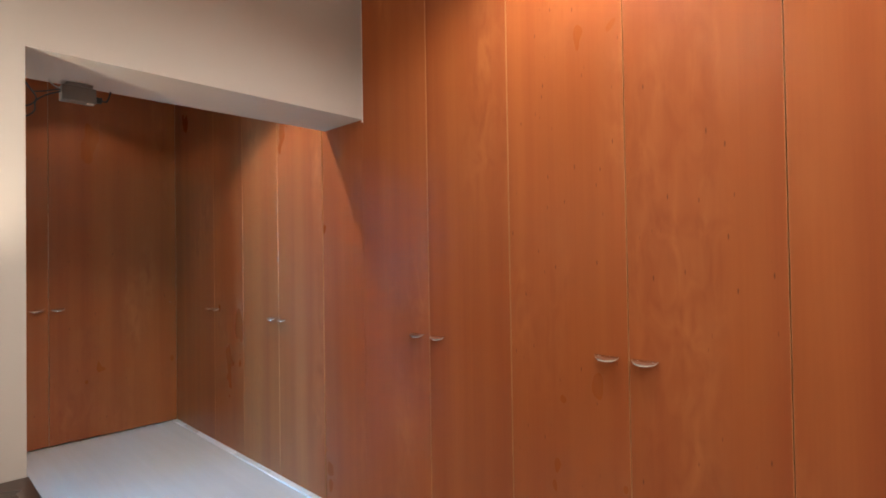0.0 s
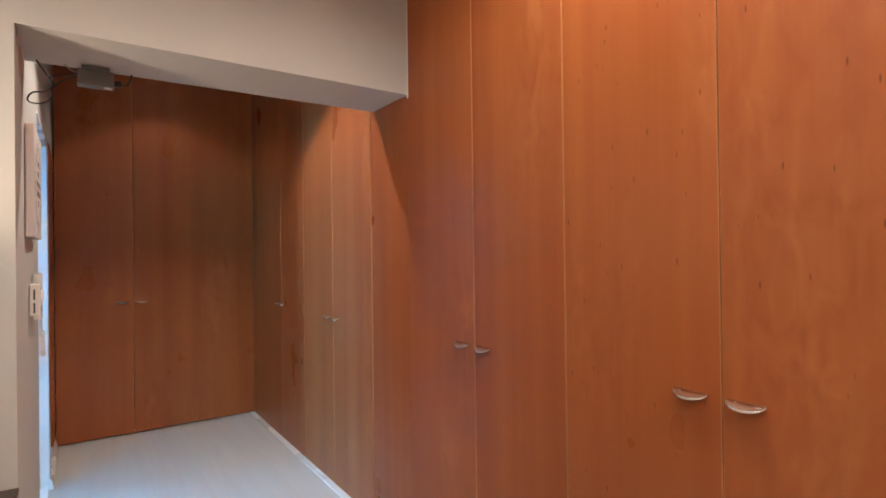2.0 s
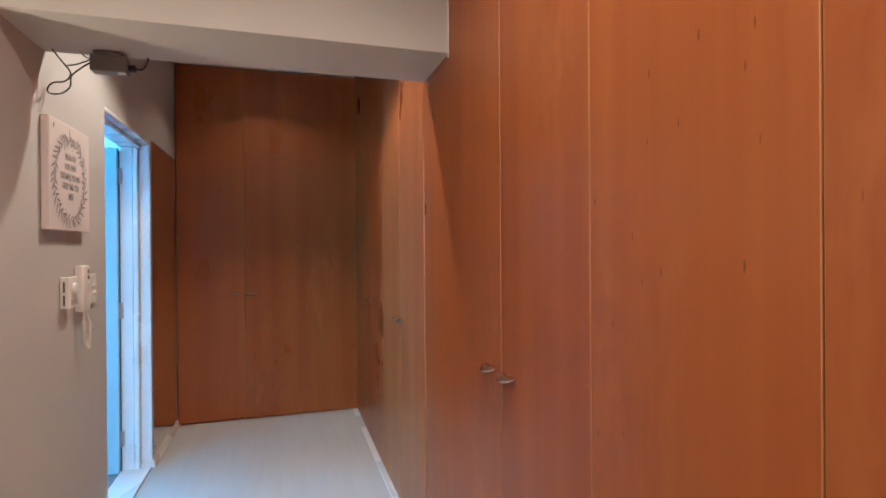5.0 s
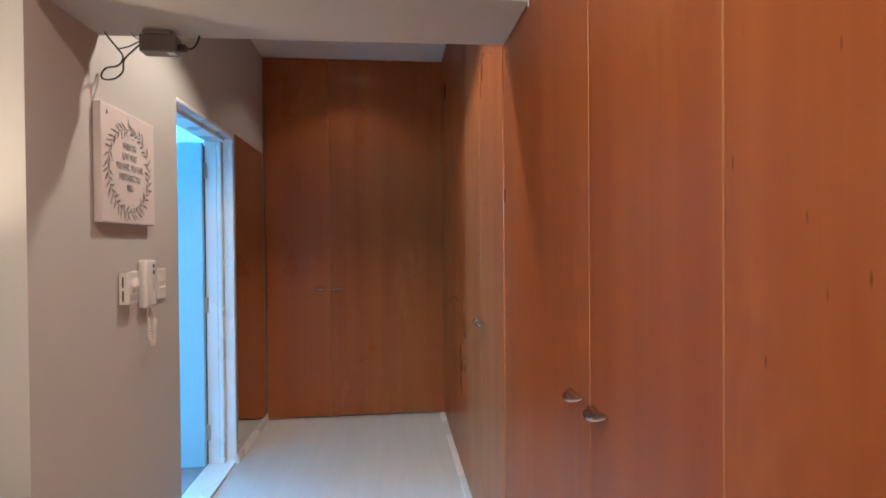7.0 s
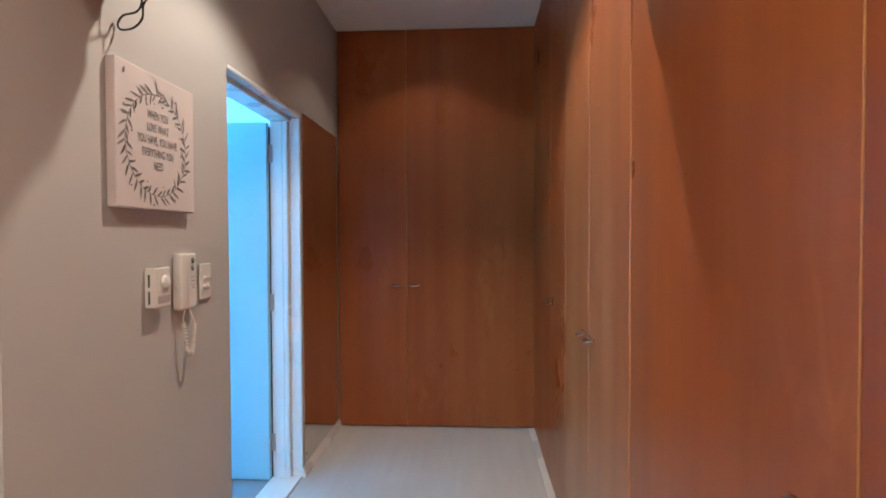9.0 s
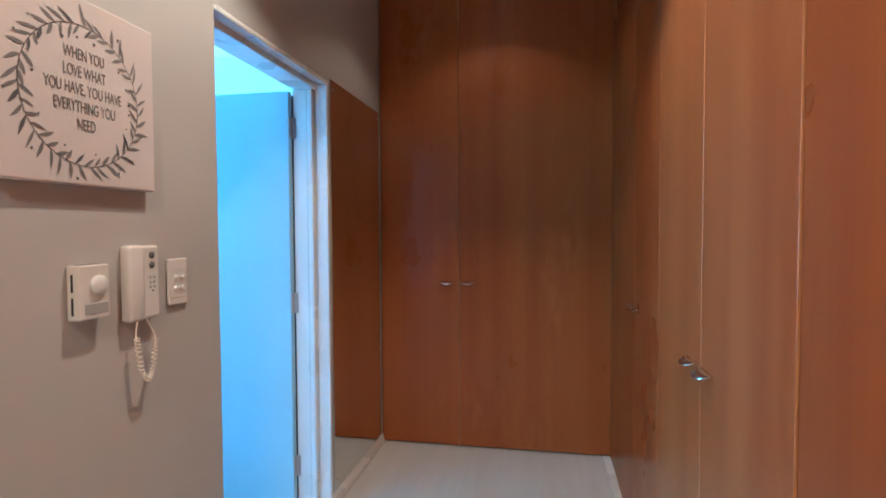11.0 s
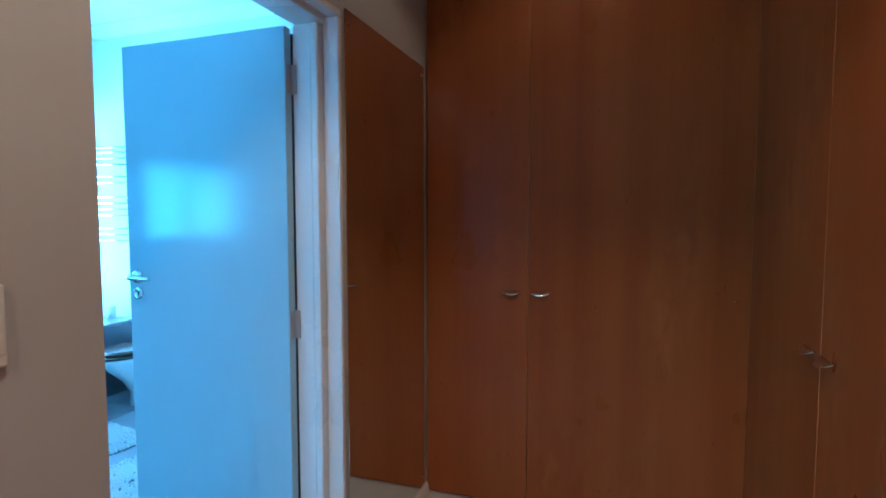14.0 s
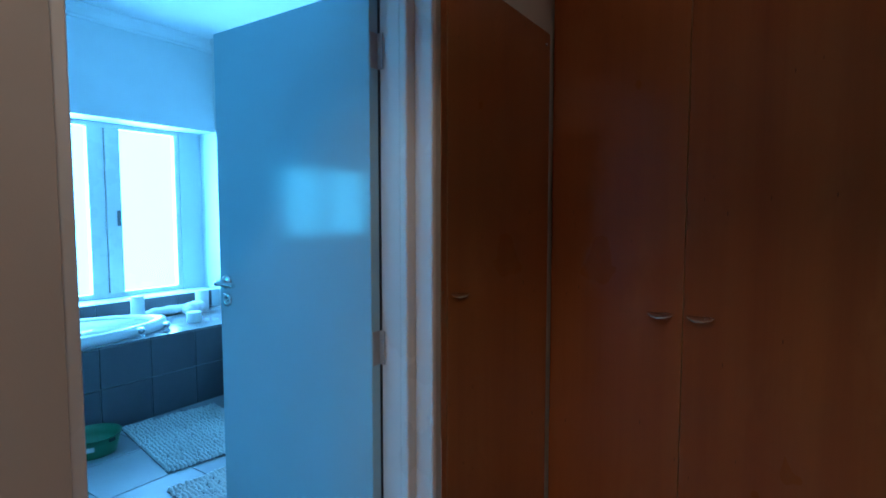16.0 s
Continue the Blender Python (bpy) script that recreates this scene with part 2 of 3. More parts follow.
# ---- the plan, in metres ----
LEFT, RIGHT, END = 1.50, 2.95, -5.90        # passage walls and the far wardrobe
FRONT, BACK, BEAM = -3.087, -3.475, 2.16      # the lowered beam between room and passage
OPEN_L, OPEN_R, HEAD = -4.148, -5.07, 2.135  # bathroom doorway
ROOM_X, ROOM_Y = 1.2, 0.30                  # closing walls of the near room
BX0, BX1, BY0, BY1 = -6.81, -0.5, -2.2, 1.33  # bathroom
BCEIL = 3.0

structure(boxes("floor", [((END - 0.6, LEFT + 0.0005, -0.06), (FRONT - 0.171, 3.55, 0)), ((FRONT - 0.171, 0.14, -0.06), (ROOM_X, 3.55, 0))], FLOOR), "pale whitewashed laminate floor")
structure(box("ceiling", (END - 0.6, 1.42, CEIL), (ROOM_X, 3.55, CEIL + 0.06), CEILING), "white painted plaster ceiling")
structure(box("ceiling_side", (FRONT - 0.17, ROOM_Y - 0.17, CEIL), (ROOM_X, 1.42, CEIL + 0.06), CEILING), "white painted plaster ceiling")
structure(boxes("wall_passage", [
    ((OPEN_L, BY1, 0), (FRONT - 0.17, LEFT, CEIL)),
    ((END - 0.6, BY1, 0), (OPEN_R, LEFT, CEIL)),
    ((OPEN_R, BY1, HEAD), (OPEN_L, LEFT, CEIL)),
], WALL), "grey-beige painted passage wall with a doorway")
structure(box("wall_front", (FRONT - 0.17, ROOM_Y, 0), (FRONT, LEFT, CEIL), WALL), "grey-beige painted wall beside the passage")
bm = bmesh.new()
add_box(bm, (BACK, LEFT, BEAM), (FRONT, RIGHT - 0.002, CEIL))
for v in bm.verts:
    if v.co.y > 2:
        v.co.x += -0.045 if v.co.x > -3.2 else -0.02
        v.co.z += 0.016 if v.co.z < 2.5 else 0
structure(finish("beam", bm, WALL), "grey-beige painted lowered beam over the passage")
structure(box("wall_south", (FRONT - 0.17, ROOM_Y - 0.17, 0), (ROOM_X + 0.1, ROOM_Y, CEIL), WALL), "grey-beige painted room wall")
structure(box("wall_east", (ROOM_X, ROOM_Y, 0), (ROOM_X + 0.1, 3.55, CEIL), WALL), "grey-beige painted room wall")
structure(box("wall_north", (END - 0.6, 3.55, 0), (ROOM_X + 0.1, 3.65, CEIL), WALL), "plain wall behind the wardrobes")
structure(box("wall_west", (END - 0.7, LEFT, 0), (END - 0.6, 3.65, CEIL), WALL), "plain wall behind the end wardrobe")


# ---- wardrobes ----
def handle(parent, m):
    """A half-moon finger pull: a curved lip on a straight back edge."""
    bm = bmesh.new()
    n = 18
    top, low = [], []
    for ring, (k, drop) in enumerate(((0.0, 0.0), (0.4, -0.0062), (0.75, -0.0120), (1.0, -0.0165))):
        top.append([])
        low.append([])
        for i in range(n + 1):
            a = math.pi * i / n
            x, d = 0.047 * math.cos(a), 0.031 * math.sin(a) * k
            edge = 0.0015
            top[-1].append(bm.verts.new((x, -d - 0.004, drop * math.sin(a) + edge)))
            low[-1].append(bm.verts.new((x * 0.985, -d * 0.97 - 0.002, drop * math.sin(a) + edge - 0.0024)))
    for s in (top, low):
        for a, b in zip(s, s[1:]):
            for i in range(n):
                bm.faces.new((a[i], a[i + 1], b[i + 1], b[i]))
    for i in range(n):
        bm.faces.new((top[-1][i], top[-1][i + 1], low[-1][i + 1], low[-1][i]))
        bm.faces.new((top[0][i], top[0][i + 1], low[0][i + 1], low[0][i]))
    for i in (0, n):
        for a in range(3):
            bm.faces.new((top[a][i], top[a + 1][i], low[a + 1][i], low[a][i]))
    bmesh.ops.remove_doubles(bm, verts=bm.verts, dist=1e-5)
    add_box(bm, (-0.040, -0.0045, -0.006), (0.040, 0.0, 0.0012), 0.001, 1)
    ob = finish("handle", bm, NICKEL, parent, True)
    ob.matrix_local = m
    return tagged(ob, "brushed nickel half-moon pull")


def wardrobe(m, spans, handles, top, label, depth=0.55, pull_z=1.068):
    """Doors along local x, faces at local y = 0, open side towards -y. handles: x of each pull, by door."""
    root = empty("wardrobe", m, label, "wardrobe", "built-in wardrobes")
    x0, x1 = spans[0][0], spans[-1][1]
    boxes("body", [((x0, 0.024, 0.012), (x1, depth, 0.03)), ((x0, 0.024, top - 0.02), (x1, depth, top - 0.004)),
                   ((x0 + 0.0005, 0.024, 0.03), (x0 + 0.016, depth, top - 0.02)), ((x1 - 0.016, 0.024, 0.03), (x1 - 0.0005, depth, top - 0.02)),
                   ((x0, depth - 0.01, 0.03), (x1, depth, top - 0.02))], DARKGAP, root)
    for (a, b), hs in zip(spans, handles):
        g = 0.0013
        d = box("door", (a + g, 0, 0.012), (b - g, 0.020, top - 0.006), [CHERRY, EDGE_LIT], root, 0.0018, 2)
        for f in d.data.polygons:
            if 0.3 < abs(f.normal.x):
                f.material_index = 1
        for hx in hs:
            # the pull past 1.3 is shrunk to stand in for a small knob
            handle(d, pose(hx - 0.010, 0, pull_z) @ Matrix.Scale(0.3 if hx > 1.3 else 1.0, 4))
    return root


PULL = 0.068


def pair(a, mid, b):
    return [(a, mid), (mid, b)], [[mid - PULL], [mid + PULL]]


RW = "tall cherry veneer wardrobe with two closed doors"
for a, mid, b, pull in ((-3.145, -2.645, -2.168, 1.060), (-2.168, -1.667, -1.19, 1.068), (-1.19, -0.69, -0.20, 1.068), (-0.20, 0.30, 0.80, 1.068),
                        (-4.57, -4.06, -3.535, 1.040), (-5.54, -5.07, -4.57, 1.052)):
    s, h = pair(0, mid - a, b - a)
    wardrobe(pose(a, RIGHT, 0), s, h, CEIL, RW, pull_z=pull)
for name, a, b in (("filler_panel", -3.535, -3.145), ("filler_panel", -5.90, -5.54), ("filler_panel", 0.80, ROOM_X)):
    tagged(box(name, (a + 0.002, RIGHT + 0.003, 0.012), (b - 0.002, RIGHT + 0.022, (BEAM + 0.10 if a == -3.535 else CEIL - 0.004)), CHERRY, None, 0.002),
           "cherry veneer filler panel between wardrobes", "panel", "wardrobe filler panels")
# end wardrobe, its doors face the passage; local x runs along world y
wardrobe(pose(END, LEFT + 0.008, 0, 0, 0, 90), [(0, 0.512), (0.512, RIGHT - LEFT - 0.003)],
         [[0.512 - PULL], [0.512 + PULL, RIGHT - LEFT - 0.05]], CEIL, "tall dark cherry veneer wardrobe with closed doors")
structure(box("plinth_trim", (END + 0.004, RIGHT - 0.038, 0), (ROOM_X, RIGHT + 0.004, 0.011), TRIM, None, 0.004), "narrow white trim along the wardrobe foot")

# ---- ceiling lamps ----
def downlight(x, y):
    root = empty("downlight", pose(x, y, CEIL), "recessed round downlight with a dark ring, lit; three of six are added", "downlight", "ceiling downlights")
    turned("trim_ring", [(0.036, -0.001), (0.036, -0.006), (0.044, -0.008), (0.050, -0.005), (0.051, 0.0)], GREYPL, root, 40)
    turned("lens", [(0.001, -0.0065), (0.026, -0.0065), (0.028, -0.001), (0.001, -0.001)], LAMPGLOW, root, 32)


# fittings for all lamps, the three added room lamps too
for lx, ly, *_ in HALL_LAMPS + ROOM_LAMPS:
    downlight(lx, ly)

# ---- doorway, door, mirror ----
frame_root = empty("door_frame", pose(-4.59, 1.4, 0), "white glossy painted wooden door frame", "door frame")


def framed(name, lo, hi, mat, bevel=0.004):
    return box(name, tuple(c - o for c, o in zip(lo, (-4.59, 1.4, 0))), tuple(c - o for c, o in zip(hi, (-4.59, 1.4, 0))), mat, frame_root, bevel)


framed("jamb", (OPEN_R + 0.001, 1.335, 0), (OPEN_R + 0.046, 1.408, HEAD - 0.046), TRIM)
framed("bead", (OPEN_R + 0.001, 1.410, 0), (OPEN_R + 0.054, 1.438, HEAD - 0.046), TRIM, 0.006)
framed("lining", (OPEN_R + 0.001, 1.440, 0), (OPEN_R + 0.022, 1.503, HEAD - 0.024), TRIM, 0.006)
framed("lining", (OPEN_R + 0.001, 1.453, HEAD - 0.023), (OPEN_L - 0.001, 1.503, HEAD - 0.001), TRIM, 0.006)
# black strip added behind the hinge gap, painting the shade in it
framed("hinge_gap_shade", (-5.068, 1.300, 0.012), (-5.027, 1.3335, 2.06), BLACK, 0.002)
framed("jamb", (OPEN_L - 0.040, 1.335, 0), (OPEN_L - 0.001, 1.452, HEAD - 0.046), TRIM)
framed("head", (OPEN_R + 0.001, 1.335, HEAD - 0.045), (OPEN_L - 0.001, 1.452, HEAD - 0.001), TRIM)
framed("stop", (OPEN_L - 0.052, 1.385, 0), (OPEN_L - 0.041, 1.42, HEAD - 0.047), TRIM, 0.002)
framed("threshold", (OPEN_R + 0.001, 1.33, 0.001), (OPEN_L - 0.001, 1.50, 0.014), TRIM, 0.004)

door = empty("interior_door", pose(-4.985, 1.330, 0), "enamelled flush interior door with daylight blue in its colour, standing wide open", "door")
LEAF = 0.735
box("leaf", (-0.038, -LEAF, 0.012), (0, 0, 2.075), DOORP, door, 0.0025)


def lever(side):
    s = 1 if side > 0 else -1
    x0 = 0.0 if side > 0 else -0.04
    turned("rose", [(0.026, 0), (0.026, 0.006), (0.022, 0.009), (0.001, 0.0095)], CHROME, door, 32,
           Matrix.Translation((x0, -LEAF + 0.045, 1.19)) @ Matrix.Rotation(s * math.pi / 2, 4, "Y"))
    turned("keyhole_plate", [(0.025, 0), (0.025, 0.005), (0.021, 0.008), (0.010, 0.008), (0.009, 0.003), (0.001, 0.003)], CHROME, door, 32,
           Matrix.Translation((x0, -LEAF + 0.045, 1.124)) @ Matrix.Rotation(s * math.pi / 2, 4, "Y"))
    # black sliver paints the dark inside of the keyhole
    box("keyhole", (x0 + s * 0.0032 - 0.0003, -LEAF + 0.043, 1.114), (x0 + s * 0.0032 + 0.0003, -LEAF + 0.047, 1.134), BLACK, door)
    tube("lever", smooth_line([(x0 + s * 0.008, -LEAF + 0.045, 1.19), (x0 + s * 0.040, -LEAF + 0.045, 1.19), (x0 + s * 0.054, -LEAF + 0.058, 1.19), (x0 + s * 0.055, -LEAF + 0.10, 1.19), (x0 + s * 0.053, -LEAF + 0.155, 1.189)]), 0.0085, CHROME, door)


lever(1)
lever(-1)
for hz in (0.22, 1.04, 1.90):
    bm = bmesh.new()
    add_box(bm, (-0.038, 0.0, hz - 0.05), (-0.002, 0.003, hz + 0.05), 0.001, 1)
    add_box(bm, (-0.036, 0.003, hz - 0.05), (-0.030, 0.022, hz + 0.05), 0.001, 1)
    bmesh.ops.create_cone(bm, cap_ends=True, segments=14, radius1=0.006, radius2=0.006, depth=0.1, matrix=Matrix.Translation((-0.042, 0.008, hz)))
    finish("hinge", bm, LIGHTGREY, door)

mirror = empty("wall_mirror", pose(-5.475, LEFT, 0.065), "tall frameless wall mirror screwed above the baseboard", "mirror")
box("glass", (-0.392, 0.002, 0), (0.390, 0.007, 2.085), MIRROR, mirror, 0.0015, 1)
for sx in (-0.36, 0.36):
    for sz in (0.05, 2.035):
        turned("screw_cap", [(0.007, 0), (0.007, 0.002), (0.004, 0.004), (0.001, 0.0042)], CHROME, mirror, 16, Matrix.Translation((sx, 0.007, sz)) @ Matrix.Rotation(-math.pi / 2, 4, "X"))


def baseboard(x0, x1, name="baseboard"):
    bm = bmesh.new()
    prof = [(0, 0), (0.020, 0), (0.020, 0.020), (0.016, 0.026), (0.018, 0.036), (0.013, 0.046), (0.009, 0.058), (0, 0.060)]
    ends = [[bm.verts.new((x, LEFT + 0.001 + d, z)) for d, z in prof] for x in (x0, x1)]
    for i in range(len(prof) - 1):
        bm.faces.new((ends[0][i], ends[0][i + 1], ends[1][i + 1], ends[1][i]))
    bm.faces.new(ends[0])
    bm.faces.new(ends[1][::-1])
    return structure(finish(name, bm, TRIM), "moulded white baseboard")


baseboard(END + 0.004, -5.045)

# ---- things on the passage wall ----
# canvas print
pic = empty("canvas_print", pose(-3.625, LEFT, 1.712), "whitewashed canvas print with a leaf wreath and a motto", "wall art")
box("canvas", (-0.205, 0.002, -0.208), (0.205, 0.030, 0.208), CANVAS, pic, 0.004, 2)


def leaf_mesh(bm, base, angle, length, width, curve, mat_index):
    """A flat lens-shaped leaf on the canvas face; local x runs right as seen, y up."""
    n = 6
    left, right = [], []
    for i in range(n + 1):
        t = i / n
        w = width * math.sin(math.pi * min(1, t * 0.92 + 0.04)) * (1 - 0.25 * t)
        px, py = length * t, curve * length * t * t
        for side, row in ((1, left), (-1, right)):
            qx, qy = px, py + side * w
            row.append(bm.verts.new((base[0] + qx * math.cos(angle) - qy * math.sin(angle), base[1] + qx * math.sin(angle) + qy * math.cos(angle), 0)))
    for i in range(n):
        f = bm.faces.new((left[i], left[i + 1], right[i + 1], right[i]))
        f.material_index = mat_index


# drawing plane: x right, y up as the viewer sees it (the viewer looks along -y, so right is -x)
FACE = Matrix(((-1, 0, 0, 0), (0, 0, 1, 0.0312), (0, 1, 0, 0), (0, 0, 0, 1)))
rng = random.Random(5)
bm = bmesh.new()
cx, cy, rad = -0.010, -0.010, 0.156
for k in range(78):
    a = 2 * math.pi * k / 78 + rng.uniform(-0.03, 0.03)
    inner = k % 2 == 0
    base = (cx + rad * math.cos(a), cy + rad * 1.0 * math.sin(a))
    ang = a + math.pi / 2 + (0.85 if inner else -0.85) + rng.uniform(-0.3, 0.3)
    leaf_mesh(bm, base, ang, (rng.uniform(0.026, 0.038) if inner else rng.uniform(0.034, 0.050)), rng.uniform(0.0035, 0.0055), rng.uniform(-0.25, 0.25), 0 if rng.random() < 0.12 else 1)
    if k % 4 == 0:
        r2 = rad + rng.choice((-0.028, 0.030))
        bmesh.ops.create_circle(bm, cap_ends=True, segments=10, radius=rng.uniform(0.002, 0.0038), matrix=Matrix.Translation((cx + r2 * math.cos(a + 0.06), cy + r2 * math.sin(a + 0.06), 0)))
for k in range(60):
    a0, a1 = 2 * math.pi * k / 60, 2 * math.pi * (k + 1) / 60
    f = [bm.verts.new((cx + r * math.cos(a), cy + r * math.sin(a), 0)) for r, a in ((rad - 0.0009, a0), (rad + 0.0009, a0), (rad + 0.0009, a1), (rad - 0.0009, a1))]
    bm.faces.new(f)
leaf_mesh(bm, (-0.172, 0.168), 1.1, 0.022, 0.006, 0.1, 0)
wreath = tagged(finish("leaf_wreath", bm, [INK, INKPALE], pic), "printed grey leaf wreath", kind="stuff")
wreath.matrix_local = FACE
for i, (line, size) in enumerate((("WHEN YOU", 0.036), ("LOVE WHAT", 0.036), ("YOU HAVE, YOU HAVE", 0.036), ("EVERYTHING YOU", 0.036), ("NEED", 0.036))):
    cu = bpy.data.curves.new("motto_line", "FONT")
    cu.body, cu.size, cu.align_x, cu.extrude, cu.offset = line, size, "CENTER", 0.0002, 0.0
    t_ob = new("motto_line", cu)
    t_ob.parent = pic
    t_ob.data.materials.append(INKPALE)
    t_ob.matrix_local = FACE @ Matrix.Translation((-0.008, 0.068 - i * 0.0385, 0.0002)) @ Matrix.Diagonal((0.55, 1.0, 1, 1))

# thermostat
th = empty("thermostat", pose(-3.622, LEFT, 1.262), "cream wall thermostat with a round dial", "thermostat")
box("body", (-0.042, 0.002, -0.062), (0.042, 0.036, 0.062), PLASTIC, th, 0.004)
turned("dial", [(0.022, 0), (0.021, 0.008), (0.018, 0.010), (0.001, 0.010)], CANDLE, th, 32, Matrix.Translation((-0.008, 0.036, 0.016)) @ Matrix.Rotation(-math.pi / 2, 4, "X"))
box("display_strip", (-0.036, 0.035, -0.050), (0.028, 0.0372, -0.026), LIGHTGREY, th, 0.0006, 1)
# black boxes paint the dark inside of the side and top slots
for zz in (-0.03, 0.022):
    box("vent_slot", (0.0415, 0.014, zz - 0.02), (0.0426, 0.020, zz + 0.02), BLACK, th)
for yy in (0.012, 0.022):
    box("top_slot", (-0.032, yy, 0.0616), (0.032, yy + 0.003, 0.0626), BLACK, th)

# intercom handset
ic = empty("intercom_phone", pose(-3.785, LEFT, 1.268), "white wall intercom phone with handset and coiled cord", "intercom")
box("base", (-0.052, 0.002, -0.096), (0.054, 0.030, 0.094), PLASTIC, ic, 0.007, 3)
bm = bmesh.new()
add_box(bm, (0.004, 0.010, -0.098), (0.056, 0.040, 0.096), 0.009, 4)
for v in bm.verts:
    v.co.y -= 0.5 * (v.co.y - 0.010) * (abs(v.co.z) / 0.097) ** 3 * 0.5
finish("handset", bm, PLASTIC, ic, True)
for zz in (0.070, 0.044):
    turned("speaker_button", [(0.0095, 0), (0.009, 0.002), (0.001, 0.0025)], GREYPL, ic, 24, Matrix.Translation((-0.024, 0.030, zz)) @ Matrix.Rotation(-math.pi / 2, 4, "X"))
for i in range(3):
    for j in range(2):
        turned("key", [(0.0034, 0), (0.003, 0.0012), (0.0005, 0.0014)], LIGHTGREY, ic, 12, Matrix.Translation((-0.018 - j * 0.014, 0.030, 0.012 - i * 0.013)) @ Matrix.Rotation(-math.pi / 2, 4, "X"))
box("indicator", (-0.028, 0.0298, -0.026), (-0.024, 0.0312, -0.022), BLACK, ic)
path = smooth_line([(0.030, 0.030, -0.098), (0.034, 0.028, -0.125), (0.032, 0.030, -0.165), (0.024, 0.034, -0.225), (0.004, 0.036, -0.252), (-0.014, 0.034, -0.228), (-0.026, 0.032, -0.175), (-0.028, 0.030, -0.140), (-0.004, 0.026, -0.095)], 26)
coil = []
for i, p in enumerate(path):
    t = i / (len(path) - 1)
    amp = 0.0062 if 0.17 < t < 0.84 else 0.0004
    tan = (path[min(i + 1, len(path) - 1)] - path[max(i - 1, 0)]).normalized()
    side = tan.cross(Vector((0, 1, 0))).normalized()
    ph = i * 1.25
    coil.append(p + amp * (math.cos(ph) * side + math.sin(ph) * Vector((0, 1, 0))))
tube("coiled_cord", coil, 0.0021, IVORY, ic, False, 2)

# light switch
sw = empty("light_switch", pose(-3.936, LEFT, 1.255), "cream four-button light switch plate", "switch")
box("plate", (-0.040, 0.002, -0.066), (0.040, 0.011, 0.066), PLASTIC, sw, 0.004, 3)
box("inset", (-0.034, 0.011, -0.045), (0.034, 0.0125, 0.042), PLASTIC, sw, 0.001, 1)
for bx in (-0.012, 0.014):
    for bz in (-0.018, 0.014):
        turned("button", [(0.0080, 0), (0.0076, 0.004), (0.005, 0.0062), (0.001, 0.0066)], CANDLE, sw, 20, Matrix.Translation((bx, 0.0125, bz)) @ Matrix.Rotation(-math.pi / 2, 4, "X"))

# small aerial box behind the beam
ab = empty("cable_box", pose(-3.40, 1.72, BEAM), "grey signal box with loose black cables on the beam", "cable box")
box("case", (-0.070, -0.060, -0.072), (-0.012, 0.060, -0.012), GREYPL, ab, 0.004)
box("bracket", (-0.060, -0.045, -0.013), (-0.002, 0.045, -0.002), GREYPL, ab, 0.002)
box("plug", (-0.055, 0.060, -0.060), (-0.030, 0.085, -0.038), BLACK, ab, 0.003)
box("label_sticker", (-0.045, 0.028, -0.0735), (-0.020, 0.052, -0.0718), PLASTIC, ab)
tube("cable", smooth_line([(-0.04, 0.085, -0.05), (-0.05, 0.105, -0.045), (-0.06, 0.12, -0.01), (-0.06, 0.125, 0.03)]), 0.0035, BLACK, ab)
tube("cable", smooth_line([(-0.03, -0.060, -0.04), (-0.06, -0.10, -0.055), (-0.07, -0.135, -0.085), (-0.07, -0.14, -0.125), (-0.07, -0.165, -0.150), (-0.07, -0.20, -0.155), (-0.07, -0.212, -0.140), (-0.07, -0.195, -0.115), (-0.07, -0.155, -0.105), (-0.06, -0.135, -0.075), (-0.05, -0.165, -0.03), (-0.04, -0.185, 0.0)]), 0.0030, BLACK, ab)
tube("cable", smooth_line([(-0.03, -0.060, -0.03), (-0.05, -0.11, -0.045), (-0.05, -0.15, -0.055)]), 0.0026, BLACK, ab)
tube("cable", smooth_line([(-0.03, -0.060, -0.03), (-0.04, -0.09, -0.01), (-0.05, -0.13, 0.05)]), 0.0026, LIGHTGREY, ab)

# ---- near room: console and table lamp beside the passage ----
con = empty("console_table", pose(-2.86, 1.05, 0), "dark stained wooden console table against the wall", "table")
box("top", (-0.22, -0.55, 0.690), (0.18, 0.455, 0.722), DARKWOOD, con, 0.004)
box("apron", (-0.19, -0.52, 0.61), (0.15, 0.42, 0.690), DARKWOOD, con, 0.002)
for px in (-0.18, 0.115):
    for py in (-0.51, 0.375):
        box("leg", (px, py, 0), (px + 0.035, py + 0.035, 0.61), DARKWOOD, con, 0.003)
tl = empty("table_lamp", pose(-2.80, 0.98, 0.722), "table lamp with a linen drum shade, lit", "lamp")
turned("foot", [(0.085, 0), (0.085, 0.012), (0.03, 0.025), (0.014, 0.05), (0.012, 0.38), (0.018, 0.40), (0.001, 0.405)], NICKEL, tl, 32)
turned("shade", [(0.135, 0.42), (0.112, 0.63), (0.109, 0.63), (0.132, 0.42), (0.135, 0.42)], SHADE, tl, 40)

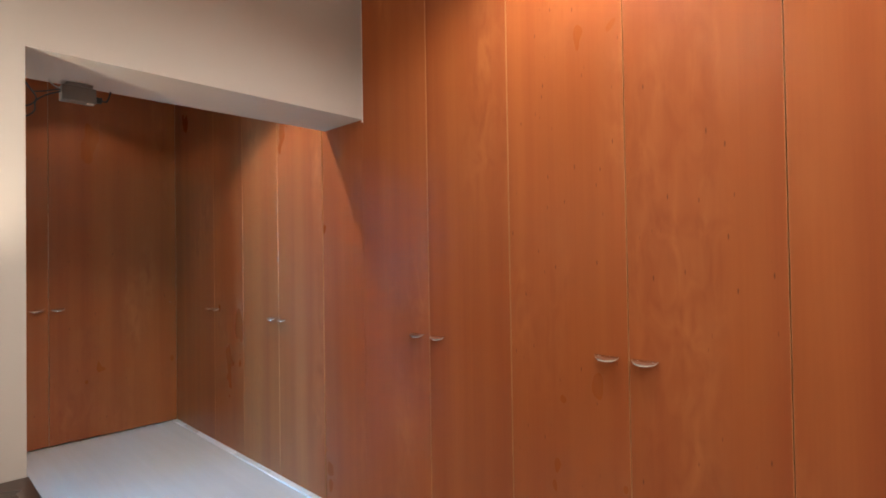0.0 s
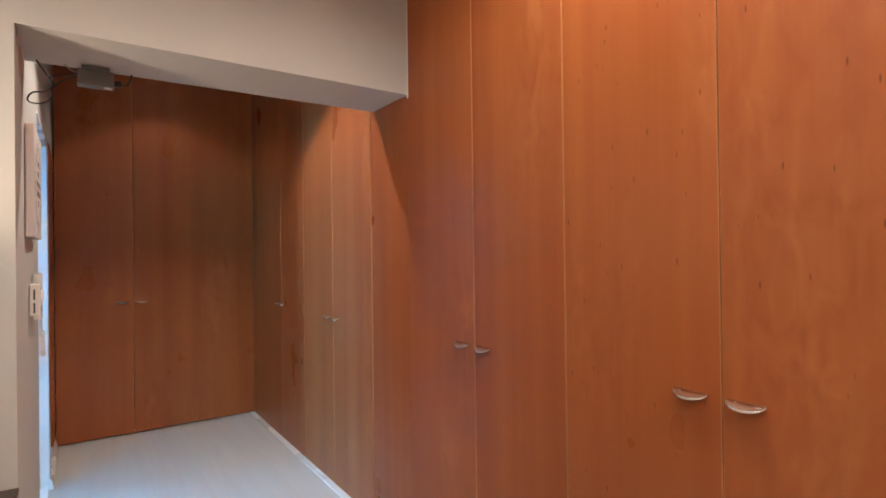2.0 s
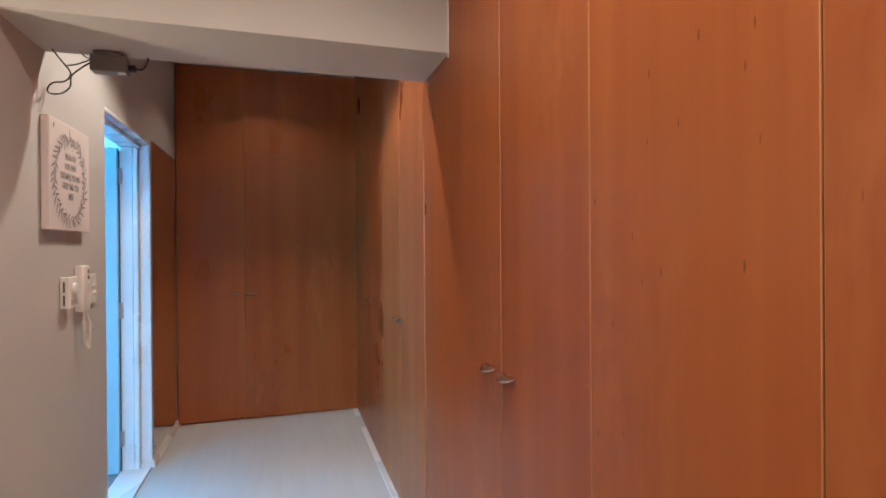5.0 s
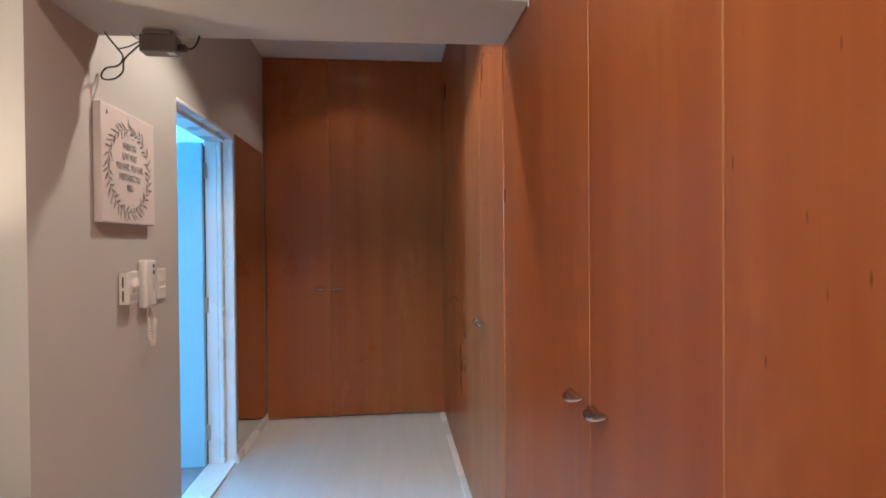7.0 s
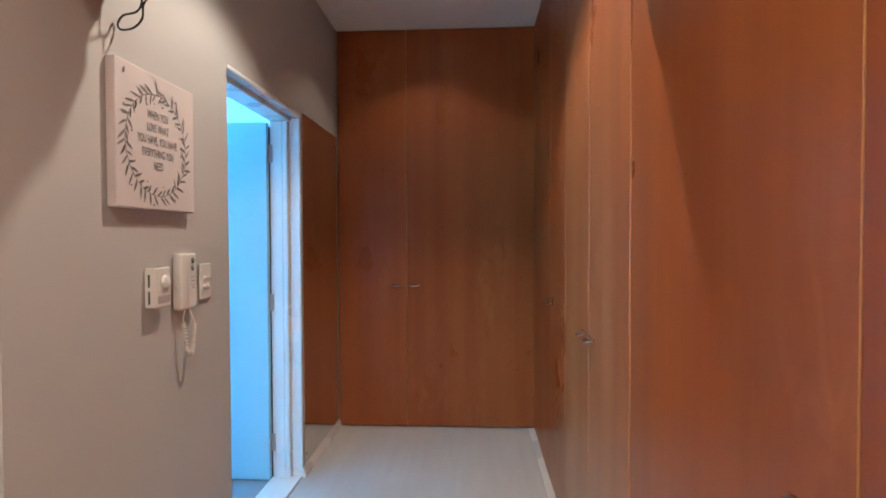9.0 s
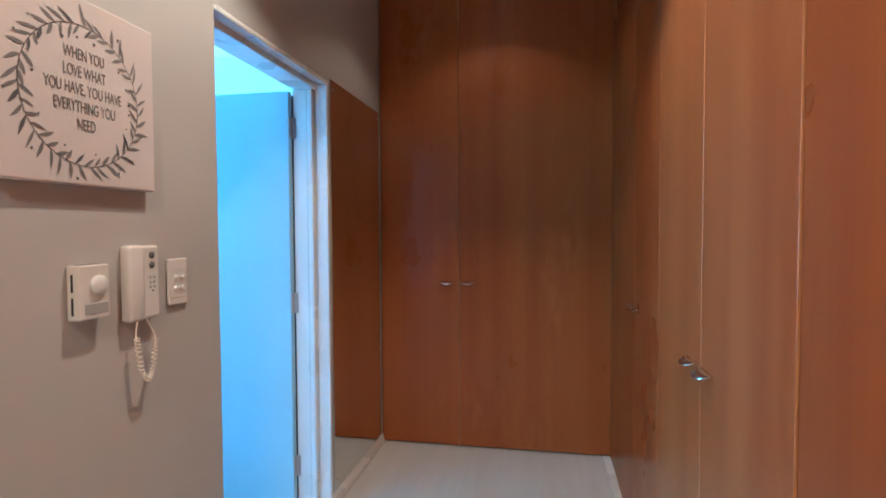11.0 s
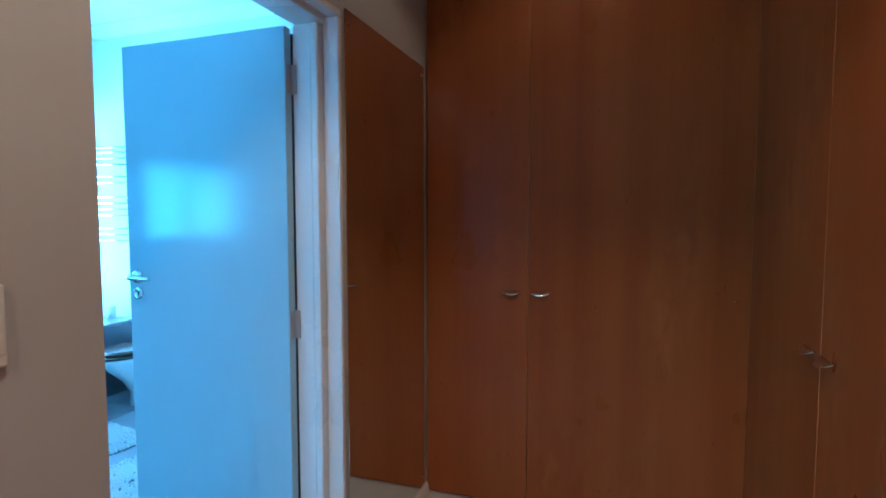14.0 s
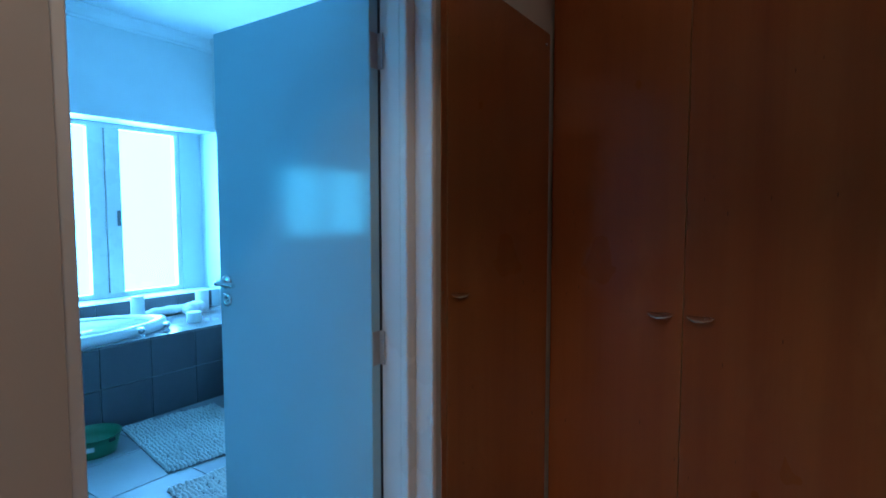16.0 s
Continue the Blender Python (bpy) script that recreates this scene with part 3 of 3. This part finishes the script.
# ---- bathroom shell ----
TUB_Y, DECK = -1.38, 0.57
WY = -2.45
structure(box("bathroom_floor", (BX0 - 0.1, WY - 0.2, -0.07), (BX1, BY1 + 0.17, -0.008), GROUT), "grey grouted bathroom floor slab")
structure(box("bathroom_ceiling", (BX0 - 0.1, BY0 - 0.35, BCEIL), (BX1 + 0.1, BY1, BCEIL + 0.06), BATHCEIL), "white bathroom ceiling")
structure(box("bathroom_wall_west", (BX0 - 0.1, WY - 0.1, 0), (BX0, BY1 + 0.001, BCEIL), BATHWALL), "pale painted bathroom wall")
structure(boxes("bathroom_wall_south", [
    ((BX0, WY - 0.1, 0), (BX1, BY0, 0.72)), ((BX0, WY - 0.1, 2.19), (BX1, BY0, BCEIL)),
    ((BX0, WY - 0.1, 0.72), (-6.60, WY, 2.19)), ((-5.20, WY - 0.1, 0.72), (-2.35, BY0, 2.19)),
    ((-0.75, WY - 0.1, 0.72), (BX1, BY0, 2.19)), ((-2.35, WY - 0.1, 0.72), (-0.75, BY0, 1.15)), ((-2.35, WY - 0.1, 2.0), (-0.75, BY0, 2.19)),
], BATHWALL), "pale painted bathroom wall with deep window openings")
structure(box("bathroom_wall_east", (BX1, WY - 0.1, 0), (BX1 + 0.1, ROOM_Y - 0.17, BCEIL), BATHWALL), "pale painted bathroom wall")
structure(box("bathroom_wall_nook", (FRONT - 0.19, ROOM_Y - 0.19, 0), (FRONT - 0.171, BY1, BCEIL), BATHWALL), "pale painted bathroom wall")
structure(box("bathroom_wall_north", (FRONT - 0.19, ROOM_Y - 0.19, 0), (BX1, ROOM_Y - 0.171, BCEIL), BATHWALL), "pale painted bathroom wall")
structure(boxes("bathroom_wall_inner", [((BX0, BY1 - 0.012, 0), (OPEN_R - 0.002, BY1 - 0.001, BCEIL)), ((OPEN_L + 0.002, BY1 - 0.012, 0), (FRONT - 0.19, BY1 - 0.001, BCEIL)),
                                        ((OPEN_R - 0.002, BY1 - 0.012, HEAD), (OPEN_L + 0.002, BY1 - 0.001, BCEIL))], BATHWALL), "pale painted bathroom wall round the doorway")


def cornice(a, b, inward, name="cornice"):
    """A stepped cove from a to b under the ceiling; inward is the way into the room."""
    bm = bmesh.new()
    prof = [(0, 0), (0, -0.095), (0.012, -0.095), (0.016, -0.08), (0.03, -0.07), (0.055, -0.035), (0.075, -0.02), (0.085, -0.012), (0.09, 0)]
    rows = [[bm.verts.new((p[0] + inward[0] * d, p[1] + inward[1] * d, BCEIL + z - 0.001)) for d, z in prof] for p in (a, b)]
    for i in range(len(prof) - 1):
        bm.faces.new((rows[0][i], rows[0][i + 1], rows[1][i + 1], rows[1][i]))
    bm.faces.new(rows[0])
    bm.faces.new(rows[1])
    return structure(finish(name, bm, BATHCEIL), "white moulded plaster cornice")


cornice((BX0 + 0.001, BY0 + 0.001), (BX1, BY0 + 0.001), (0, 1))
cornice((BX0 + 0.001, BY0), (BX0 + 0.001, BY1 - 0.013), (1, 0))


def window(name, x0, x1, z0, z1, posts):
    """posts: (centre, width) of each upright between two panes; broad ones are two stiles with a groove."""
    bm = bmesh.new()
    y0, y1, f = WY - 0.06, WY - 0.005, 0.042
    add_box(bm, (x0, y0, z0), (x1, y1, z0 + f), 0.004)
    add_box(bm, (x0, y0, z1 - f), (x1, y1, z1), 0.004)
    stiles = [(x0, x0 + f), (x1 - f, x1)]
    for p, w in posts:
        stiles += [(p - w / 2, p - 0.008), (p + 0.008, p + w / 2)]
        add_box(bm, (p - 0.0075, y0, z0 + f), (p + 0.0075, y1 - 0.025, z1 - f))
    for a, b in stiles:
        add_box(bm, (a, y0, z0 + f - 0.002), (b, y1, z1 - f + 0.002), 0.004)
    ob = structure(finish(name, bm, TRIM), "white framed casement window")
    edges = [x0 + f, *[v for p, w in posts for v in (p - w / 2, p + w / 2)], x1 - f]
    for a, b in zip(edges[::2], edges[1::2]):
        g = box("pane", (a, WY - 0.036, z0 + f), (b, WY - 0.031, z1 - f), GLASS, ob)
        g.visible_shadow = False
    for p, w in posts:
        lx = p - w / 2 + 0.03
        box("window_latch", (lx - 0.011, WY - 0.004, 1.33), (lx + 0.011, WY + 0.022, 1.46), GREYPL, ob, 0.004)
    return ob


window("window_1", -6.598, -5.202, 0.722, 2.188, ((-5.956, 0.25),))
window("window_2", -2.348, -0.752, 1.152, 1.998, ((-1.55, 0.08),))
tagged(box("backdrop", (-7.6, -3.35, -0.5), (-3.6, -3.3, 3.4), SKYGLOW), "bright overcast daylight outside", kind="structure")
tagged(box("backdrop_open", (-3.59, -3.35, -0.5), (0.6, -3.3, 3.4), SKYGLOW_OPEN), "brighter open daylight outside", kind="structure")

# ---- bath and what stands on it ----
surround = empty("bath_surround", pose(-5.5, -1.8, 0), "slate-tiled bath surround with a flat deck", "bath surround")


def local(p, o=(-5.5, -1.8, 0)):
    return tuple(a - b for a, b in zip(p, o))


box("core", local((BX0 + 0.001, WY + 0.001 + 0.25, -0.007)), local((-3.9, TUB_Y - 0.012, DECK - 0.014)), GROUT, surround)
tile_mesh = {}


def tile(parent, lo, hi, mat, o):
    size = tuple(round(b - a, 4) for a, b in zip(lo, hi))
    key = (size, mat.name)
    if key not in tile_mesh:
        bm = bmesh.new()
        add_box(bm, tuple(-s / 2 for s in size), tuple(s / 2 for s in size), 0.002, 1)
        me = bpy.data.meshes.new("tile")
        bm.to_mesh(me)
        bm.free()
        me.materials.append(mat)
        tile_mesh[key] = me
    ob = new("tile", tile_mesh[key])
    ob.parent = parent
    ob.location = tuple((a + b) / 2 - c for a, b, c in zip(lo, hi, o))
    return ob


O = (-5.5, -1.8, 0)
TW = 0.33
for i in range(8):
    xa = BX0 + 0.09 + i * TW
    for z0, z1 in ((0.0, 0.283), (0.287, DECK - 0.018)):
        tile(surround, (xa, TUB_Y - 0.011, z0), (xa + TW - 0.004, TUB_Y, z1), SLATE, O)
    tile(surround, (xa, TUB_Y - 0.30, DECK - 0.014), (xa + TW - 0.004, TUB_Y, DECK), DECKTILE, O)
    tile(surround, (xa, BY0 + 0.003, DECK - 0.014), (xa + TW - 0.004, TUB_Y - 0.304, DECK), DECKTILE, O)
    tile(surround, (xa, BY0 + 0.001, DECK + 0.004), (xa + TW - 0.004, BY0 + 0.012, 0.716), SLATE, O)

TUBC = (-5.15, -1.79, DECK)
tub = empty("bathtub", pose(*TUBC), "white oval drop-in bathtub in the tiled deck", "bathtub")
turned("rim", [(1.0, 0.002), (1.0, 0.045), (0.985, 0.068), (0.93, 0.074), (0.88, 0.068), (0.865, 0.050), (0.865, 0.003)], CERAMIC, tub, 64, None, 0.90, 0.395)
turned("basin", [(0.866, 0.050), (0.85, 0.030), (0.80, 0.016), (0.5, 0.008), (0.001, 0.006)], CERAMIC, tub, 64, None, 0.90, 0.395)
for tx, ty in ((-5.70, -1.44), (-5.90, -1.47)):
    tp = empty("bath_tap", pose(tx, ty, DECK), "small chrome bath tap on the deck", "tap", "bath taps")
    turned("knob", [(0.026, 0), (0.026, 0.006), (0.014, 0.012), (0.014, 0.03), (0.024, 0.036), (0.025, 0.062), (0.020, 0.068), (0.001, 0.069)], CHROME, tp, 24)


def candle(x, y, r, h, mat, label, name="candle"):
    ob = turned(name, [(r * 0.94, 0), (r, 0.004), (r, h - 0.006), (r * 0.94, h), (r * 0.6, h - 0.004), (0.001, h - 0.006)], mat, None, 28)
    ob.location = (x, y, DECK)
    return tagged(ob, label, "candle", "candles on the bath deck")


candle(-5.98, -2.05, 0.05, 0.20, CANDLE, "tall white pillar candle on the bath deck")
candle(-6.20, -1.62, 0.055, 0.085, CANDLE, "short white candle on the bath deck")
candle(-6.52, -2.02, 0.055, 0.19, CANDLE, "white pillar candle on the bath deck")
candle(-6.56, -1.72, 0.045, 0.10, PINK, "pink candle in a glass on the bath deck")
candle(-6.70, -1.62, 0.035, 0.10, CANDLE, "slim white candle on the bath deck")


def towel(x, y, length, r, turn):
    """A loosely rolled towel with soft folds."""
    bm = bmesh.new()
    n, seg = 20, 22
    rows = []
    for i in range(n + 1):
        t = i / n
        e = math.sin(math.pi * min(1, max(0.04, t * 0.96 + 0.02))) ** 0.25
        rows.append([])
        for k in range(seg):
            a = 2 * math.pi * k / seg
            wob = 1 + 0.16 * noise.noise((t * 5, math.cos(a) * 1.3 + x, math.sin(a) * 1.3 + y)) + 0.10 * math.sin(t * 19)
            rows[-1].append(bm.verts.new((length * (t - 0.5), r * e * wob * math.cos(a), max(0.001, r * 0.9 + r * 0.9 * e * wob * math.sin(a)))))
    for a, b in zip(rows, rows[1:]):
        for k in range(seg):
            bm.faces.new((a[k], a[(k + 1) % seg], b[(k + 1) % seg], b[k]))
    bm.faces.new(rows[0])
    bm.faces.new(rows[-1][::-1])
    ob = finish("rolled_towel", bm, TOWEL, None, True)
    ob.matrix_world = pose(x, y, DECK, 0, 0, turn)
    return tagged(ob, "white rolled bath towel on the deck", "towel", "towels on the bath deck")


towel(-6.22, -2.06, 0.40, 0.045, 4)
towel(-6.38, -1.92, 0.22, 0.062, 24)

# ---- bathroom fittings ----
rail = empty("towel_rail", pose(BX0, -1.96, 0), "wall-mounted chrome ladder towel radiator with curved bars", "towel rail")
for yy in (0.0, 0.52):
    tube("upright", [(0.06, yy, 1.20), (0.06, yy, 2.02)], 0.013, CHROME, rail)
    for zz in (1.28, 1.94):
        tube("wall_bracket", [(0.001, yy, zz), (0.06, yy, zz)], 0.009, CHROME, rail)
for zz in (1.22, 1.27, 1.32, 1.43, 1.48, 1.53, 1.58, 1.70, 1.75, 1.85, 1.90, 1.95, 1.99):
    tube("bar", smooth_line([(0.06, 0, zz), (0.095, 0.13, zz), (0.105, 0.26, zz), (0.095, 0.39, zz), (0.06, 0.52, zz)], 5), 0.0085, CHROME, rail)
tube("power_lead", smooth_line([(0.06, 0.0, 1.20), (0.06, 0.01, 1.12), (0.04, 0.06, 1.09), (0.02, 0.09, 1.14), (0.004, 0.10, 1.18)]), 0.006, BLACK, rail)

wc = empty("toilet", pose(BX0, -1.03, 0), "white ceramic toilet with a dark wooden seat", "toilet")


def loft(name, rings, mat, steps=36):
    """Egg-shaped rings: (centre x, half length, half width, z)."""
    bm = bmesh.new()
    rows = []
    for c, hl, hw, z in rings:
        rows.append([bm.verts.new((c + hl * math.cos(2 * math.pi * k / steps), hw * math.sin(2 * math.pi * k / steps) * (1 - 0.12 * math.cos(2 * math.pi * k / steps)), z)) for k in range(steps)])
    for a, b in zip(rows, rows[1:]):
        for k in range(steps):
            bm.faces.new((a[k], a[(k + 1) % steps], b[(k + 1) % steps], b[k]))
    bm.faces.new(rows[0][::-1])
    bm.faces.new(rows[-1])
    return finish(name, bm, mat, wc, True)


loft("bowl", [(0.30, 0.16, 0.10, -0.007), (0.30, 0.15, 0.095, 0.10), (0.34, 0.17, 0.11, 0.20), (0.40, 0.22, 0.16, 0.30), (0.43, 0.245, 0.18, 0.375), (0.43, 0.245, 0.18, 0.395)], CERAMIC)
loft("seat", [(0.43, 0.25, 0.185, 0.397), (0.43, 0.255, 0.19, 0.405), (0.43, 0.25, 0.186, 0.418)], SEATWOOD)
loft("lid", [(0.42, 0.24, 0.180, 0.420), (0.42, 0.246, 0.185, 0.428), (0.42, 0.235, 0.175, 0.442), (0.42, 0.18, 0.13, 0.448)], SEATWOOD)
box("cistern", (0.003, -0.19, 0.39), (0.18, 0.19, 0.76), CERAMIC, wc, 0.015, 3)


def rug(x, y, w, d, turn, label):
    """Tufted bath mat: a cloth with rows of short tufts."""
    root = empty("bath_mat", pose(x, y, 0, 0, 0, turn), label, "bath mat", "bath mats")
    box("backing", (-w / 2, -d / 2, 0.001), (w / 2, d / 2, 0.008), RUGDARK, root, 0.002, 1)
    bm = bmesh.new()
    r = random.Random(int(w * 1000))
    nx, ny = int(w / 0.022), int(d / 0.018)
    for i in range(nx):
        for j in range(ny):
            px, py = -w / 2 + (i + 0.5) * w / nx + r.uniform(-0.004, 0.004), -d / 2 + (j + 0.5) * d / ny + r.uniform(-0.003, 0.003)
            if r.random() < 0.06:
                continue
            h = r.uniform(0.013, 0.022)
            bmesh.ops.create_cone(bm, cap_ends=True, segments=5, radius1=0.0115, radius2=0.006, depth=h, matrix=Matrix.Translation((px, py, 0.006 + h / 2)))
    tagged(finish("tufts", bm, RUG, root), kind="stuff")
    return root


rug(-5.72, -0.85, 0.62, 0.86, -10, "white and grey tufted bath mat on tiles")
rug(-5.50, 0.13, 0.62, 0.80, -6, "white tufted cotton bath mat on tiles")

bw = empty("plastic_basin", pose(-5.24, -1.13, -0.004), "round green plastic basin with a white label", "basin")
turned("bowl", [(0.118, 0.0), (0.125, 0.004), (0.140, 0.075), (0.150, 0.118), (0.154, 0.120), (0.154, 0.114), (0.146, 0.112), (0.134, 0.07), (0.115, 0.012), (0.001, 0.012)], GREEN, bw, 44)
# the shade in each grip opening is painted as a black box
for a in (0.35, 3.5):
    box("grip_slot", (-0.02, -0.004, -0.011), (0.02, 0.004, 0.011), BLACK, bw, 0.003).matrix_local = Matrix.Rotation(a, 4, "Z") @ pose(0, 0.145, 0.095)
bm = bmesh.new()
rows = []
for z, r in ((0.052, 0.1372), (0.082, 0.1428)):
    rows.append([bm.verts.new((r * math.cos(a), r * math.sin(a), z)) for a in [0.75 + 0.06 * k for k in range(9)]])
for k in range(8):
    bm.faces.new((rows[0][k], rows[0][k + 1], rows[1][k + 1], rows[1][k]))
finish("label", bm, CANDLE, bw)

# ---- bathroom floor tiles ----
floor_b = bpy.data.objects["bathroom_floor"]
FT = 0.45
for i in range(14):
    for j in range(7):
        xa, ya = BX0 + 0.004 + i * FT, TUB_Y + 0.004 + j * FT
        xb, yb = min(xa + FT - 0.006, BX1 - 0.003), min(ya + FT - 0.006, 1.326)
        if xb - xa < 0.05 or yb - ya < 0.05 or (xa > FRONT - 0.5 and yb > 0.1):
            continue
        tile(floor_b, (xa, ya, -0.008), (xb, yb, 0.0), FLOORTILE, (0, 0, 0))

# ---- small finishing parts ----
structure(box("caulk_line", (FRONT - 0.052, RIGHT - 0.006, BEAM), (FRONT - 0.043, RIGHT - 0.001, CEIL - 0.002), TRIM, None, 0.002), "thin white filler line where beam meets wardrobe")
